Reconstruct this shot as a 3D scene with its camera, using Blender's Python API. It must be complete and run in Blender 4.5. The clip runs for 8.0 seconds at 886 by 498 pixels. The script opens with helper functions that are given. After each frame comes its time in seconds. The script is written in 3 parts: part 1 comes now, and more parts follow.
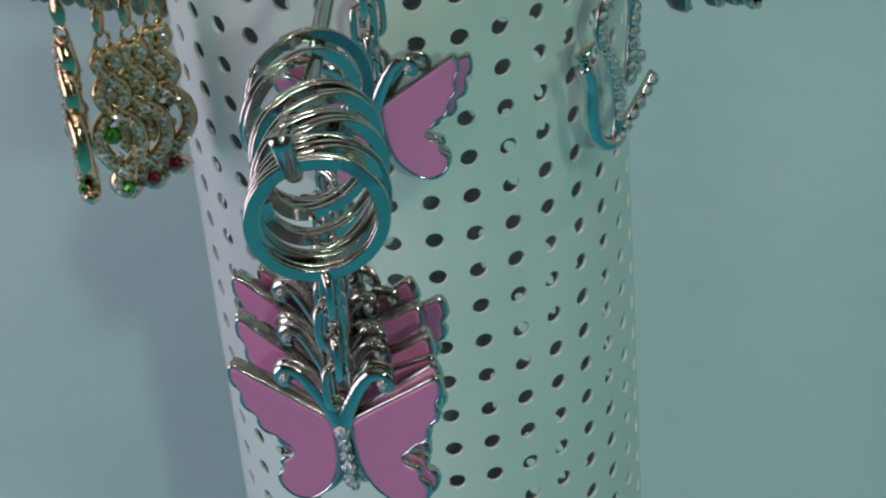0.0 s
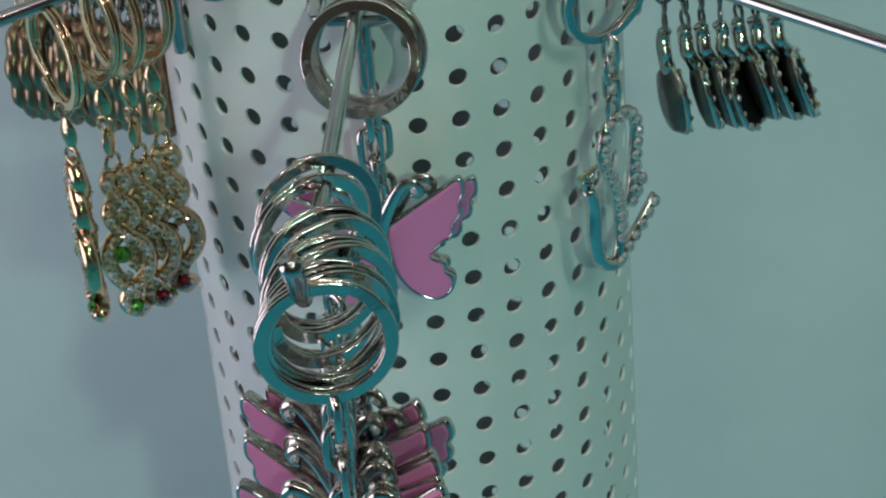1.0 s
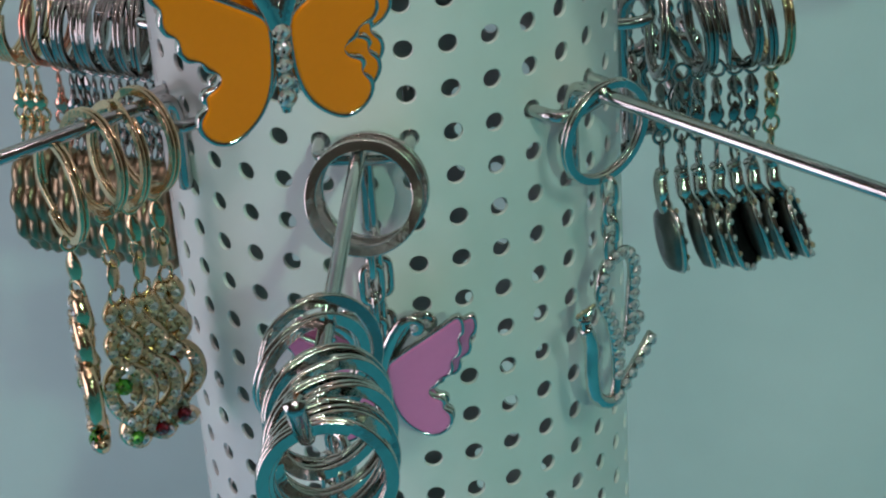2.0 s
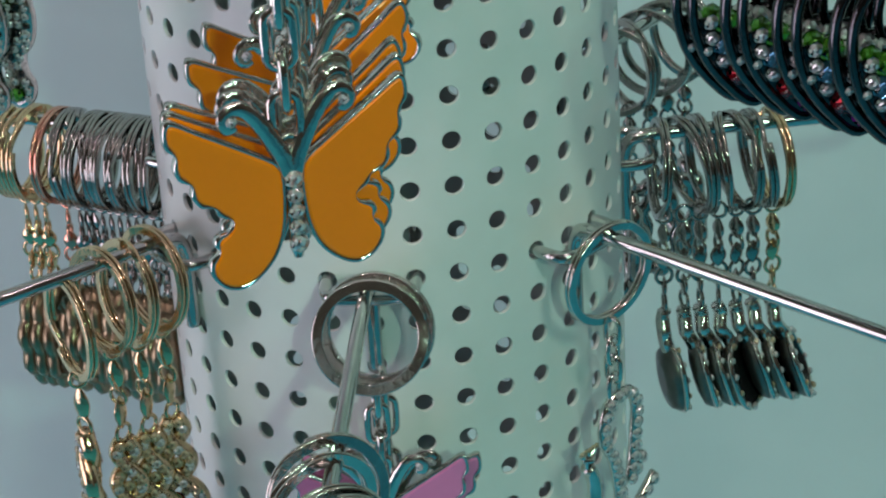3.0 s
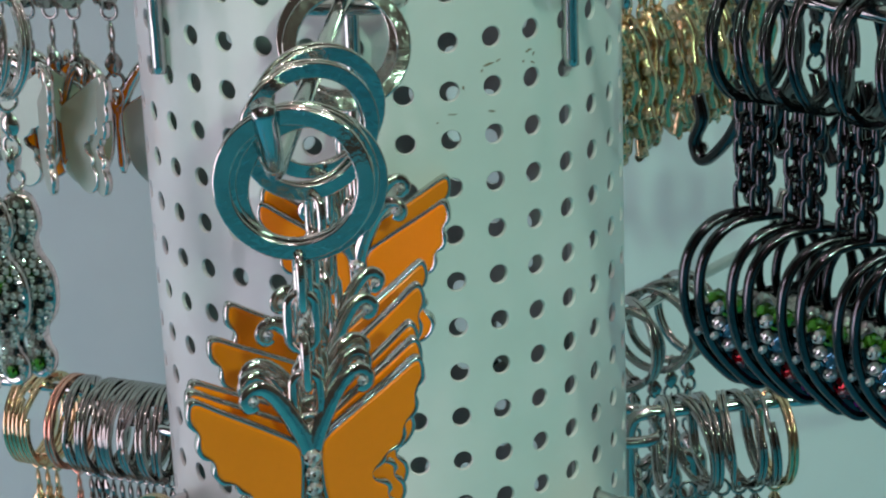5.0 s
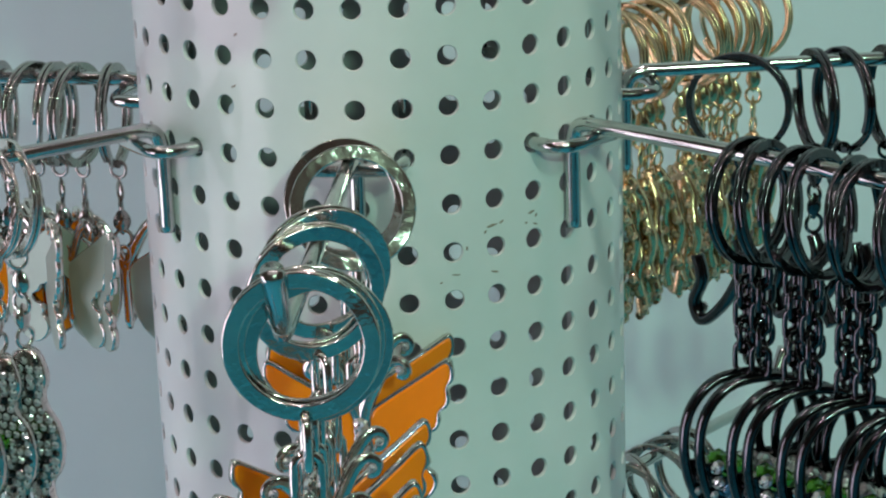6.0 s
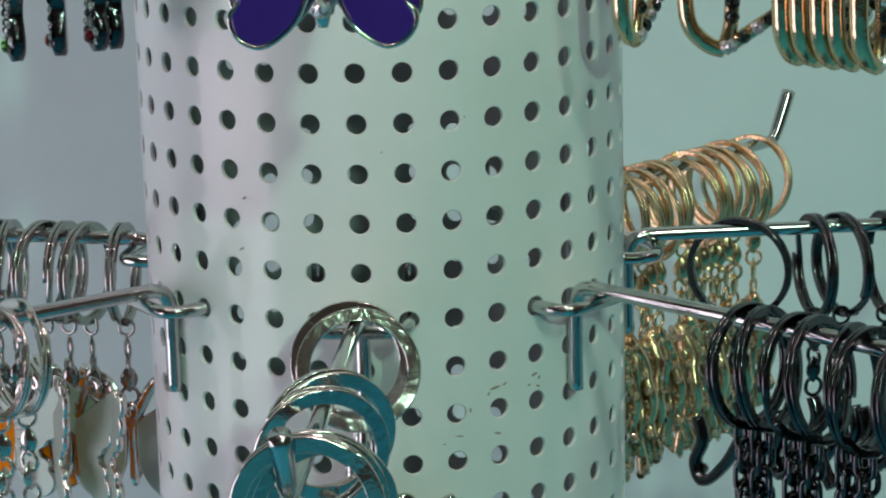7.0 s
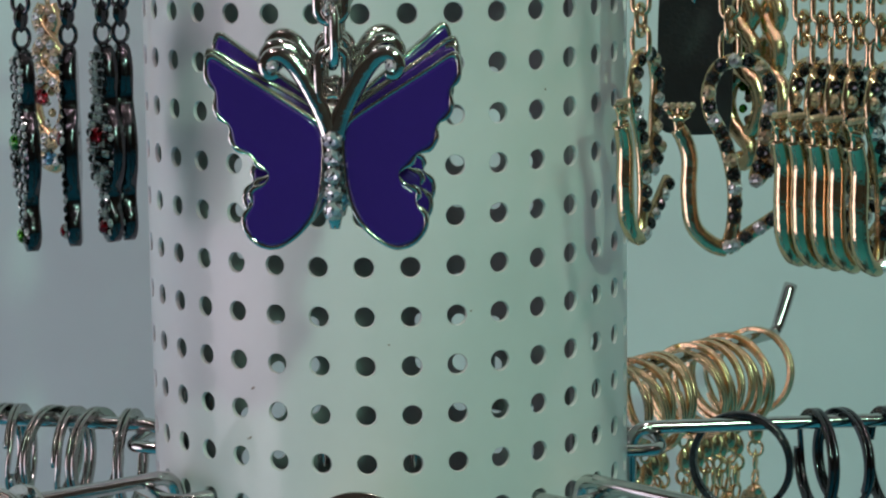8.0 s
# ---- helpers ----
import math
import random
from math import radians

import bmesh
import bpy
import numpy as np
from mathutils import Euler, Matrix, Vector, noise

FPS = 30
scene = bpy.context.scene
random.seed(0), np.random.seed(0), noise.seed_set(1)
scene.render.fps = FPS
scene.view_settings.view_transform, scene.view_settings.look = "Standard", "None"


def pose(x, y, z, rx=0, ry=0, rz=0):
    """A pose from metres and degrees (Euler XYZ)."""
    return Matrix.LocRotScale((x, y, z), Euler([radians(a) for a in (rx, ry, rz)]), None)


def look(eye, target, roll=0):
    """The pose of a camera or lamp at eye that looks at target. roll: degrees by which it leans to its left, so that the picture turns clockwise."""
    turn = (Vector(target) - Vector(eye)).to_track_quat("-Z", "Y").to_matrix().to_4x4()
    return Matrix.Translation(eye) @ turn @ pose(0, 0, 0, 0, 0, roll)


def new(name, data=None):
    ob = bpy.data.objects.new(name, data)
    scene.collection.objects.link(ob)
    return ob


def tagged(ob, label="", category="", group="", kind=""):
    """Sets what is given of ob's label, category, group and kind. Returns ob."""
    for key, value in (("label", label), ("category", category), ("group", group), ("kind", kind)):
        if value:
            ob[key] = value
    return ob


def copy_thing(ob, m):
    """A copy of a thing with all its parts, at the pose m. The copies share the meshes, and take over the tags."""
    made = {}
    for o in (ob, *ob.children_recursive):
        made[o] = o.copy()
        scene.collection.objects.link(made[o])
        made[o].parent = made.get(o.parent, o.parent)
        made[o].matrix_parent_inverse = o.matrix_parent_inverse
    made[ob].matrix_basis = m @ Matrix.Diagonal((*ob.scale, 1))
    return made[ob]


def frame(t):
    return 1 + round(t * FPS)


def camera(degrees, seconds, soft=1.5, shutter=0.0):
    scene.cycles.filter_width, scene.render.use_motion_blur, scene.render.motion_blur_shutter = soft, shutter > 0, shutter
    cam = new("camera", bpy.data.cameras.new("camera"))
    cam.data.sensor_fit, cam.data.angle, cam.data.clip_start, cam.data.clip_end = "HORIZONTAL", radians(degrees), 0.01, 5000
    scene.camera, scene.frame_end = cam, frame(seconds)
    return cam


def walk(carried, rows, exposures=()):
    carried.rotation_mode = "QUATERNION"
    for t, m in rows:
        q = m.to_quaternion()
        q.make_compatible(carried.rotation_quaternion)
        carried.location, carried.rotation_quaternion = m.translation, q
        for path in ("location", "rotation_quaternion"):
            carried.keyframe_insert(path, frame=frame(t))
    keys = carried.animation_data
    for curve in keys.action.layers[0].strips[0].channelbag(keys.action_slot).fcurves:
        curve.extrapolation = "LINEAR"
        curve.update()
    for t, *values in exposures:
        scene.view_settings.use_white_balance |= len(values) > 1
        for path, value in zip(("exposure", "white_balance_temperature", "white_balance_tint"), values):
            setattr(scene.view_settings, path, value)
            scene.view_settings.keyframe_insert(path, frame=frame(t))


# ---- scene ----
cam = camera(21.51, 8.0, soft=2.2)
# seconds, eye x y z, pitch, yaw, roll
ROWS = [
    (0.0, 0.0698, -0.5862, 0.2564, -35.29, 6.14, -5.26),
    (0.5, 0.0692, -0.5885, 0.2606, -34.25, 5.98, -5.22),
    (1.0, 0.0686, -0.5908, 0.2648, -32.76, 5.78, -4.86),
    (1.2, 0.0684, -0.5917, 0.2664, -32.15, 5.69, -4.57),
    (2.3, 0.0667, -0.5966, 0.2743, -28.90, 5.19, -3.86),
    (2.5, 0.0664, -0.5975, 0.2755, -28.28, 5.13, -3.87),
    (3.0, 0.0656, -0.5998, 0.2783, -26.66, 4.96, -3.49),
    (3.5, 0.0648, -0.6022, 0.2808, -25.12, 4.81, -3.18),
    (4.0, 0.0641, -0.6046, 0.2832, -23.44, 4.66, -2.67),
    (4.2, 0.0638, -0.6057, 0.2841, -22.78, 4.63, -2.58),
    (5.3, 0.0625, -0.6119, 0.2893, -19.38, 4.45, -2.22),
    (5.5, 0.0624, -0.6132, 0.2904, -18.70, 4.42, -2.18),
    (6.0, 0.0621, -0.6165, 0.2931, -16.71, 4.32, -1.88),
    (6.5, 0.0619, -0.6199, 0.2960, -15.05, 4.24, -1.66),
    (7.0, 0.0618, -0.6236, 0.2990, -13.10, 4.23, -1.41),
    (7.5, 0.0617, -0.6274, 0.3021, -11.05, 4.22, -1.00),
    (8.0, 0.0617, -0.6313, 0.3053, -8.82, 4.24, -0.69),
]
walk(cam, [(t, pose(x, y, z, 90 + p, 0, w) @ pose(0, 0, 0, 0, 0, r)) for t, x, y, z, p, w, r in ROWS],
     [(0.0, -0.28), (1.2, -0.27), (3.0, -0.10), (5.8, 0.01), (6.8, -0.09), (8.0, -0.35)])

# ---- world and lights ----
MM = 0.001
TUBE_R = 0.06535
STEP = radians(10.1815)          # angle between two columns of holes
ROW = 0.0125                     # height between two rows of holes
ARM = 5 * STEP                   # angle between two hooks

world = bpy.data.worlds.new("world")
scene.world = world
world.use_nodes = True
world.node_tree.nodes["Background"].inputs[0].default_value = (0.55, 0.85, 0.95, 1)
world.node_tree.nodes["Background"].inputs[1].default_value = 0.03


def area_lamp(name, eye, target, size, watts, colour):
    data = bpy.data.lights.new(name, "AREA")
    data.shape, data.size, data.energy, data.color = "DISK", size, watts, colour
    ob = new(name, data)
    ob.matrix_world = look(eye, target)
    return ob


area_lamp("spot_front", (0.57, -1.75, 0.93), (0, 0, 0.08), 0.06, 9.3, (0.55, 1.0, 0.73))
area_lamp("spot_right", (0.89, -1.37, 1.30), (0, 0, 0.08), 0.22, 5.8, (0.55, 1.0, 0.73))
# unseen broad fill, added to brighten the left of the wall and tube
area_lamp("lamp_left", (-1.14, -0.46, -0.06), (-0.52, 0.26, -0.1), 0.9, 6.8, (1.0, 0.86, 1.0))
for lx, ly in ((-0.9, -0.45), (0.15, -0.35), (1.1, -0.5), (-0.8, -1.5), (0.2, -1.2), (1.0, -1.7)):
    area_lamp("downlight", (lx, ly, 1.87), (lx * 0.9, ly * 0.9, -0.9), 0.12, 4.2, (1.0, 0.79, 0.79))


# ---- materials ----
def material(name, colour, rough=0.4, metal=0.0, spread=0.12, scale=60.0, bump=0.0, bump_scale=400.0, coat=0.0, spec=0.5):
    """Principled surface whose colour and roughness vary at two scales; scale in waves per metre."""
    m = bpy.data.materials.new(name)
    m.use_nodes = True
    t = m.node_tree
    b = t.nodes["Principled BSDF"]
    co = t.nodes.new("ShaderNodeTexCoord")
    big = t.nodes.new("ShaderNodeTexNoise")
    big.inputs["Scale"].default_value, big.inputs["Detail"].default_value = scale, 5
    t.links.new(co.outputs["Object"], big.inputs["Vector"])
    fine = t.nodes.new("ShaderNodeTexNoise")
    fine.inputs["Scale"].default_value, fine.inputs["Detail"].default_value = scale * 11, 3
    t.links.new(co.outputs["Object"], fine.inputs["Vector"])
    both = t.nodes.new("ShaderNodeMath")
    both.operation = "MULTIPLY_ADD"
    both.inputs[1].default_value = 0.35
    t.links.new(fine.outputs["Fac"], both.inputs[0])
    t.links.new(big.outputs["Fac"], both.inputs[2])
    ramp = t.nodes.new("ShaderNodeMapRange")
    ramp.inputs[1].default_value, ramp.inputs[2].default_value = 0.4, 0.95
    ramp.inputs[3].default_value, ramp.inputs[4].default_value = 1 - spread, 1 + spread
    t.links.new(both.outputs[0], ramp.inputs[0])
    mul = t.nodes.new("ShaderNodeMixRGB")
    mul.blend_type = "MULTIPLY"
    mul.inputs[0].default_value = 1
    mul.inputs[1].default_value = (*colour, 1)
    t.links.new(ramp.outputs[0], mul.inputs[2])
    t.links.new(mul.outputs[0], b.inputs["Base Color"])
    rr = t.nodes.new("ShaderNodeMapRange")
    rr.inputs[1].default_value, rr.inputs[2].default_value = 0.3, 1.0
    rr.inputs[3].default_value, rr.inputs[4].default_value = rough * 0.75, rough * 1.3
    t.links.new(both.outputs[0], rr.inputs[0])
    t.links.new(rr.outputs[0], b.inputs["Roughness"])
    b.inputs["Metallic"].default_value = metal
    b.inputs["Specular IOR Level"].default_value = spec
    b.inputs["Coat Weight"].default_value = coat
    b.inputs["Coat Roughness"].default_value = 0.06
    if bump:
        n = t.nodes.new("ShaderNodeTexNoise")
        n.inputs["Scale"].default_value, n.inputs["Detail"].default_value = bump_scale, 4
        t.links.new(co.outputs["Object"], n.inputs["Vector"])
        k = t.nodes.new("ShaderNodeBump")
        k.inputs["Strength"].default_value, k.inputs["Distance"].default_value = bump, 0.0004
        t.links.new(n.outputs["Fac"], k.inputs["Height"])
        t.links.new(k.outputs["Normal"], b.inputs["Normal"])
    return m


def stone(name, colour, metal, coat=1.0):
    """Foil-backed cut glass: many small inner facets that each throw the light another way."""
    m = material(name, colour, 0.07, metal, 0.3, 2.0, coat=coat)
    t = m.node_tree
    co = t.nodes.new("ShaderNodeTexCoord")
    cells = t.nodes.new("ShaderNodeTexVoronoi")
    cells.inputs["Scale"].default_value = 2.3
    t.links.new(co.outputs["Object"], cells.inputs["Vector"])
    facet = t.nodes.new("ShaderNodeNormalMap")
    facet.space = "OBJECT"
    facet.inputs["Strength"].default_value = 0.62
    t.links.new(cells.outputs["Color"], facet.inputs["Color"])
    t.links.new(facet.outputs["Normal"], t.nodes["Principled BSDF"].inputs["Normal"])
    return m


TUBE_PAINT = material("white_powder_coat", (0.745, 0.755, 0.75), 0.33, 0, 0.05, 14, 0.05, 900, coat=0.35)
WALL_PAINT = material("pale_teal_wall_paint", (0.545, 0.66, 0.655), 0.55, 0, 0.06, 5, 0.12, 500)
TEAL_PAINT = material("deep_teal_wall_paint", (0.09, 0.46, 0.57), 0.6, 0, 0.12, 3, 0.1, 300)
CEILING_PAINT = material("warm_grey_ceiling", (0.16, 0.14, 0.13), 0.7, 0, 0.08, 2)
FLOOR_MAT = material("teal_carpet", (0.045, 0.43, 0.60), 0.8, 0, 0.1, 4, 0.3, 300)
UPPER_PAINT = material("warm_dark_wall_paint", (0.085, 0.062, 0.050), 0.6, 0, 0.15, 3)
CHROME = material("chrome_wire", (0.54, 0.53, 0.52), 0.12, 1, 0.08, 90, 0.03, 500)
NICKEL = material("nickel_plate", (0.66, 0.62, 0.58), 0.10, 1, 0.12, 120, 0.38, 480)
GOLD = material("pale_gold_plate", (0.74, 0.55, 0.34), 0.12, 1, 0.14, 120, 0.40, 480)
YELLOW_GOLD = material("yellow_gold_plate", (0.76, 0.53, 0.32), 0.22, 1, 0.18, 150, 0.45, 700)
BRONZE = material("antique_bronze", (0.30, 0.23, 0.15), 0.32, 1, 0.2, 200, 0.2, 700)
ROSE = material("rose_copper_plate", (0.80, 0.40, 0.30), 0.2, 1, 0.1, 120)
GUN = material("black_nickel_plate", (0.088, 0.085, 0.094), 0.11, 1, 0.2, 120, 0.35, 480)
BACK_METAL = material("brushed_back_metal", (0.36, 0.44, 0.39), 0.42, 0.2, 0.06, 80, 0.1, 900)
DARK_SHELL = material("dark_worn_nickel", (0.17, 0.165, 0.155), 0.3, 0.9, 0.25, 200, 0.3, 400)
# NICKEL with a darker base colour, for pieces on the rear hooks
DARKER_NICKEL = material("darker_nickel_plate", (0.37, 0.35, 0.33), 0.11, 1, 0.18, 120, 0.40, 480)
PINK = material("pink_enamel", (0.66, 0.20, 0.42), 0.16, 0, 0.04, 60, 0.02, 90, coat=0.5)
ORANGE = material("orange_enamel", (1.0, 0.24, 0.005), 0.18, 0, 0.04, 60, 0.02, 90, coat=0.15, spec=0.35)
PURPLE = material("violet_enamel", (0.040, 0.016, 0.185), 0.14, 0, 0.05, 60, 0.02, 90, coat=0.5)
BLACK_ENAMEL = material("black_enamel", (0.012, 0.012, 0.014), 0.2, 0, 0.2, 60)
LEATHER = material("black_leather", (0.018, 0.018, 0.019), 0.5, 0, 0.25, 120, 0.5, 900)
CLEAR = stone("clear_rhinestone", (0.93, 0.90, 0.92), 0.40)
RED_GEM = stone("red_rhinestone", (0.42, 0.004, 0.016), 0.55)
GREEN_GEM = stone("green_rhinestone", (0.11, 0.42, 0.03), 0.5)
BLUE_GEM = stone("blue_rhinestone", (0.08, 0.26, 0.42), 0.55)
MAGENTA_GEM = stone("magenta_rhinestone", (0.50, 0.02, 0.34), 0.55)
AMBER_GEM = stone("champagne_rhinestone", (0.88, 0.66, 0.44), 0.40)
BLACK_GEM = stone("black_rhinestone", (0.010, 0.009, 0.010), 0.0, 0.2)
# grey that stands in for the dimness inside the tube
INNER_SHADE = material("inner_shade_grey", (0.42, 0.44, 0.44), 0.5, 0.2, 0.15, 30)
SCUFF = material("brown_scuff", (0.30, 0.22, 0.17), 0.7, 0, 0.3, 600)


# ---- mesh helpers ----
def mesh_from(name, verts, faces, mat, smooth=True):
    me = bpy.data.meshes.new(name)
    me.from_pydata([tuple(v) for v in verts], [], faces)
    me.materials.append(mat)
    me.polygons.foreach_set("use_smooth", [smooth] * len(me.polygons))
    me.update()
    return me


def place(name, me, parent=None, label="", m=None):
    ob = new(name, me)
    if parent:
        ob.parent = parent
    if m is not None:
        ob.matrix_basis = m
    return tagged(ob, label)


def mm(x, y, z, rx=0, ry=0, rz=0):
    """A pose with its place in millimetres."""
    return pose(x * MM, y * MM, z * MM, rx, ry, rz)


def sweep(path, rad, segs=8, closed=False, flat=1.0, up=(0, 1, 0)):
    """Verts and faces of a round or flattened wire along a path, in millimetres. rad: a number or one a point."""
    p = np.array(path, float) * MM
    n = len(p)
    rads = np.full(n, rad, float) * MM if np.isscalar(rad) else np.array(rad, float) * MM
    if closed:
        tan = np.roll(p, -1, 0) - np.roll(p, 1, 0)
    else:
        tan = np.gradient(p, axis=0)
    tan /= np.linalg.norm(tan, axis=1)[:, None] + 1e-12
    ref = np.array(up, float)
    verts, faces = [], []
    for i in range(n):
        side = np.cross(tan[i], ref)
        ln = np.linalg.norm(side)
        side = side / ln if ln > 1e-4 else np.cross(tan[i], (0.3, 0.2, 0.9))
        other = np.cross(side, tan[i])
        for k in range(segs):
            a = 2 * math.pi * k / segs
            verts.append(p[i] + rads[i] * (math.cos(a) * side + flat * math.sin(a) * other))
    last = n if closed else n - 1
    for i in range(last):
        j = (i + 1) % n
        for k in range(segs):
            l = (k + 1) % segs
            faces.append((i * segs + k, i * segs + l, j * segs + l, j * segs + k))
    if not closed:
        faces.append(tuple(range(segs))[::-1])
        faces.append(tuple((n - 1) * segs + k for k in range(segs)))
    return verts, faces


def smooth_path(points, steps=5, closed=False):
    """Catmull-Rom through the points."""
    p = [np.array(v, float) for v in points]
    n = len(p)
    out = []
    for i in range(n if closed else n - 1):
        if closed:
            a, b, c, d = p[i - 1], p[i], p[(i + 1) % n], p[(i + 2) % n]
        else:
            a, b, c, d = p[max(i - 1, 0)], p[i], p[i + 1], p[min(i + 2, n - 1)]
        for s in range(steps):
            t = s / steps
            out.append(0.5 * (2 * b + (c - a) * t + (2 * a - 5 * b + 4 * c - d) * t * t + (3 * b - a - 3 * c + d) * t ** 3))
    if not closed:
        out.append(p[-1])
    return out


def revolve(profile, n=40):
    """Ring round the y axis from a closed profile of (radius, y), in millimetres."""
    verts, faces, k = [], [], len(profile)
    for i in range(n):
        a = 2 * math.pi * i / n
        for r, y in profile:
            verts.append((r * math.cos(a) * MM, y * MM, r * math.sin(a) * MM))
    for i in range(n):
        j = (i + 1) % n
        for q in range(k):
            s = (q + 1) % k
            faces.append((i * k + q, j * k + q, j * k + s, i * k + s))
    return verts, faces


def even_outline(points, n):
    """Closed smooth outline through the points, as n evenly spaced points."""
    p = np.array(smooth_path(points, 6, True))
    q = np.vstack([p, p[:1]])
    d = np.concatenate([[0], np.cumsum(np.linalg.norm(np.diff(q, axis=0), axis=1))])
    t = np.arange(n) / n * d[-1]
    return np.stack([np.interp(t, d, q[:, 0]), np.interp(t, d, q[:, 1])], 1)


def offset_outline(pts, d):
    """Moves a counter-clockwise outline inwards by d, in small steps that round off tips and notches."""
    p = np.array(pts, float)
    n = int(abs(d) / 0.06)
    for _ in range(n):
        t = np.roll(p, -1, 0) - np.roll(p, 1, 0)
        t /= np.linalg.norm(t, axis=1)[:, None] + 1e-9
        p = p + d / n * np.stack([-t[:, 1], t[:, 0]], 1)
        p = 0.8 * p + 0.1 * (np.roll(p, -1, 0) + np.roll(p, 1, 0))
    return p


def slab(layers, cap_front=True, cap_back=True):
    """Stacks outlines of equal length: layers of (outline, y), the front one last; millimetres, in the xz plane, front towards -y."""
    verts, faces = [], []
    n = len(layers[0][0])
    for outline, y in layers:
        verts += [(x * MM, y * MM, z * MM) for x, z in outline]
    for i in range(len(layers) - 1):
        for k in range(n):
            l = (k + 1) % n
            faces.append((i * n + k, i * n + l, (i + 1) * n + l, (i + 1) * n + k))
    if cap_back:
        faces.append(tuple(range(n))[::-1])
    if cap_front:
        faces.append(tuple((len(layers) - 1) * n + k for k in range(n)))
    return verts, faces


def capped(name, vf, mat):
    """Mesh whose large flat caps stay flat shaded."""
    me = mesh_from(name, *vf, mat)
    for f in me.polygons:
        if len(f.vertices) > 4:
            f.use_smooth = False
    return me


def gem_mesh(name, mat, n=8):
    """A cut stone of radius 1, table towards -y."""
    verts, faces = [], []
    for r, y, off in ((1.0, 0.25, 0), (1.0, 0.0, 0), (0.74, -0.42, 0.5), (0.30, -0.62, 0)):
        for i in range(n):
            a = 2 * math.pi * (i + off) / n
            verts.append((r * math.cos(a), y, r * math.sin(a)))
    for ring in range(3):
        for i in range(n):
            j = (i + 1) % n
            a, b, c, d = ring * n + i, ring * n + j, (ring + 1) * n + j, (ring + 1) * n + i
            faces += [(a, b, d), (b, c, d)]
    faces.append(tuple(3 * n + i for i in range(n)))
    return mesh_from(name, verts, faces, mat, False)


GEMS = {m.name: gem_mesh("gem", m) for m in (CLEAR, RED_GEM, GREEN_GEM, BLUE_GEM, MAGENTA_GEM, AMBER_GEM, BLACK_GEM)}


def gem(parent, x, y, z, size, mat, rx=0, rz=0):
    ob = place("gem", GEMS[mat.name], parent)
    ob.matrix_basis = mm(x, y, z, rx + random.uniform(-14, 14), random.uniform(0, 45), rz + random.uniform(-14, 14)) @ Matrix.Scale(size * MM, 4)
    return ob


# ---- the room ----
def box(name, lo, hi, mat, label, kind="structure"):
    bm = bmesh.new()
    bmesh.ops.create_cube(bm, size=1)
    for v in bm.verts:
        v.co = Vector([lo[i] + (v.co[i] + 0.5) * (hi[i] - lo[i]) for i in range(3)])
    me = bpy.data.meshes.new(name)
    bm.to_mesh(me)
    bm.free()
    me.materials.append(mat)
    return tagged(new(name, me), label, name.split("_")[0], kind=kind)


WALL_Y = 0.26
box("wall_north", (-1.9, WALL_Y, -0.9), (1.9, WALL_Y + 0.1, 1.9), WALL_PAINT, "smooth pale teal painted wall behind the display")
for nm, lo, hi in (("wall_south", (-1.9, -2.3), (1.9, -2.2)), ("wall_west", (-2.0, -2.3), (-1.9, WALL_Y)), ("wall_east", (1.9, -2.3), (2.0, WALL_Y))):
    box(nm + "_lower", (*lo, -0.9), (*hi, -0.22), TEAL_PAINT, "deep teal painted lower part of the shop wall")
    box(nm + "_upper", (*lo, -0.22), (*hi, 1.9), UPPER_PAINT, "dark warm grey upper part of the shop wall")
box("floor", (-2.0, -2.3, -1.0), (2.0, WALL_Y + 0.1, -0.9), FLOOR_MAT, "teal carpeted floor of the stand")
box("ceiling", (-2.0, -2.3, 1.9), (2.0, WALL_Y + 0.1, 2.0), CEILING_PAINT, "warm grey painted ceiling")


# ---- the perforated column ----
HOLE = 0.00255
ROW_LO, ROW_HI = -26, 30


def perforated_tube(inner, flip):
    """Skin of the tube with its round holes; inner: depth below the outer face."""
    seen, verts, faces = {}, [], []
    rad = TUBE_R - inner
    q = 5

    def vert(u, v):
        key = (round(u, 6), round(v, 6))
        if key not in seen:
            a = u / TUBE_R
            seen[key] = len(verts)
            verts.append((rad * math.sin(a), -rad * math.cos(a), v))
        return seen[key]

    hu, hv = STEP * TUBE_R / 2, ROW / 2
    edge = [(-1 + 2 * i / q, -1) for i in range(q)] + [(1, -1 + 2 * i / q) for i in range(q)]
    edge += [(1 - 2 * i / q, 1) for i in range(q)] + [(-1, 1 - 2 * i / q) for i in range(q)]
    hole_r = HOLE + (0.00018 if not inner else 0)
    for c in range(COL_LO, COL_HI + 1):
        for r in range(ROW_LO, ROW_HI + 1):
            u0, v0 = (c + 1) * STEP * TUBE_R, r * ROW
            sq = [vert(u0 + a * hu, v0 + b * hv) for a, b in edge]
            ring = [math.atan2(b, a) for a, b in edge]
            rg = [vert(u0 + hole_r * math.cos(a), v0 + hole_r * math.sin(a)) for a in ring]
            for i in range(4 * q):
                j = (i + 1) % (4 * q)
                f = (sq[i], sq[j], rg[j], rg[i])
                faces.append(f[::-1] if flip else f)
    return verts, faces


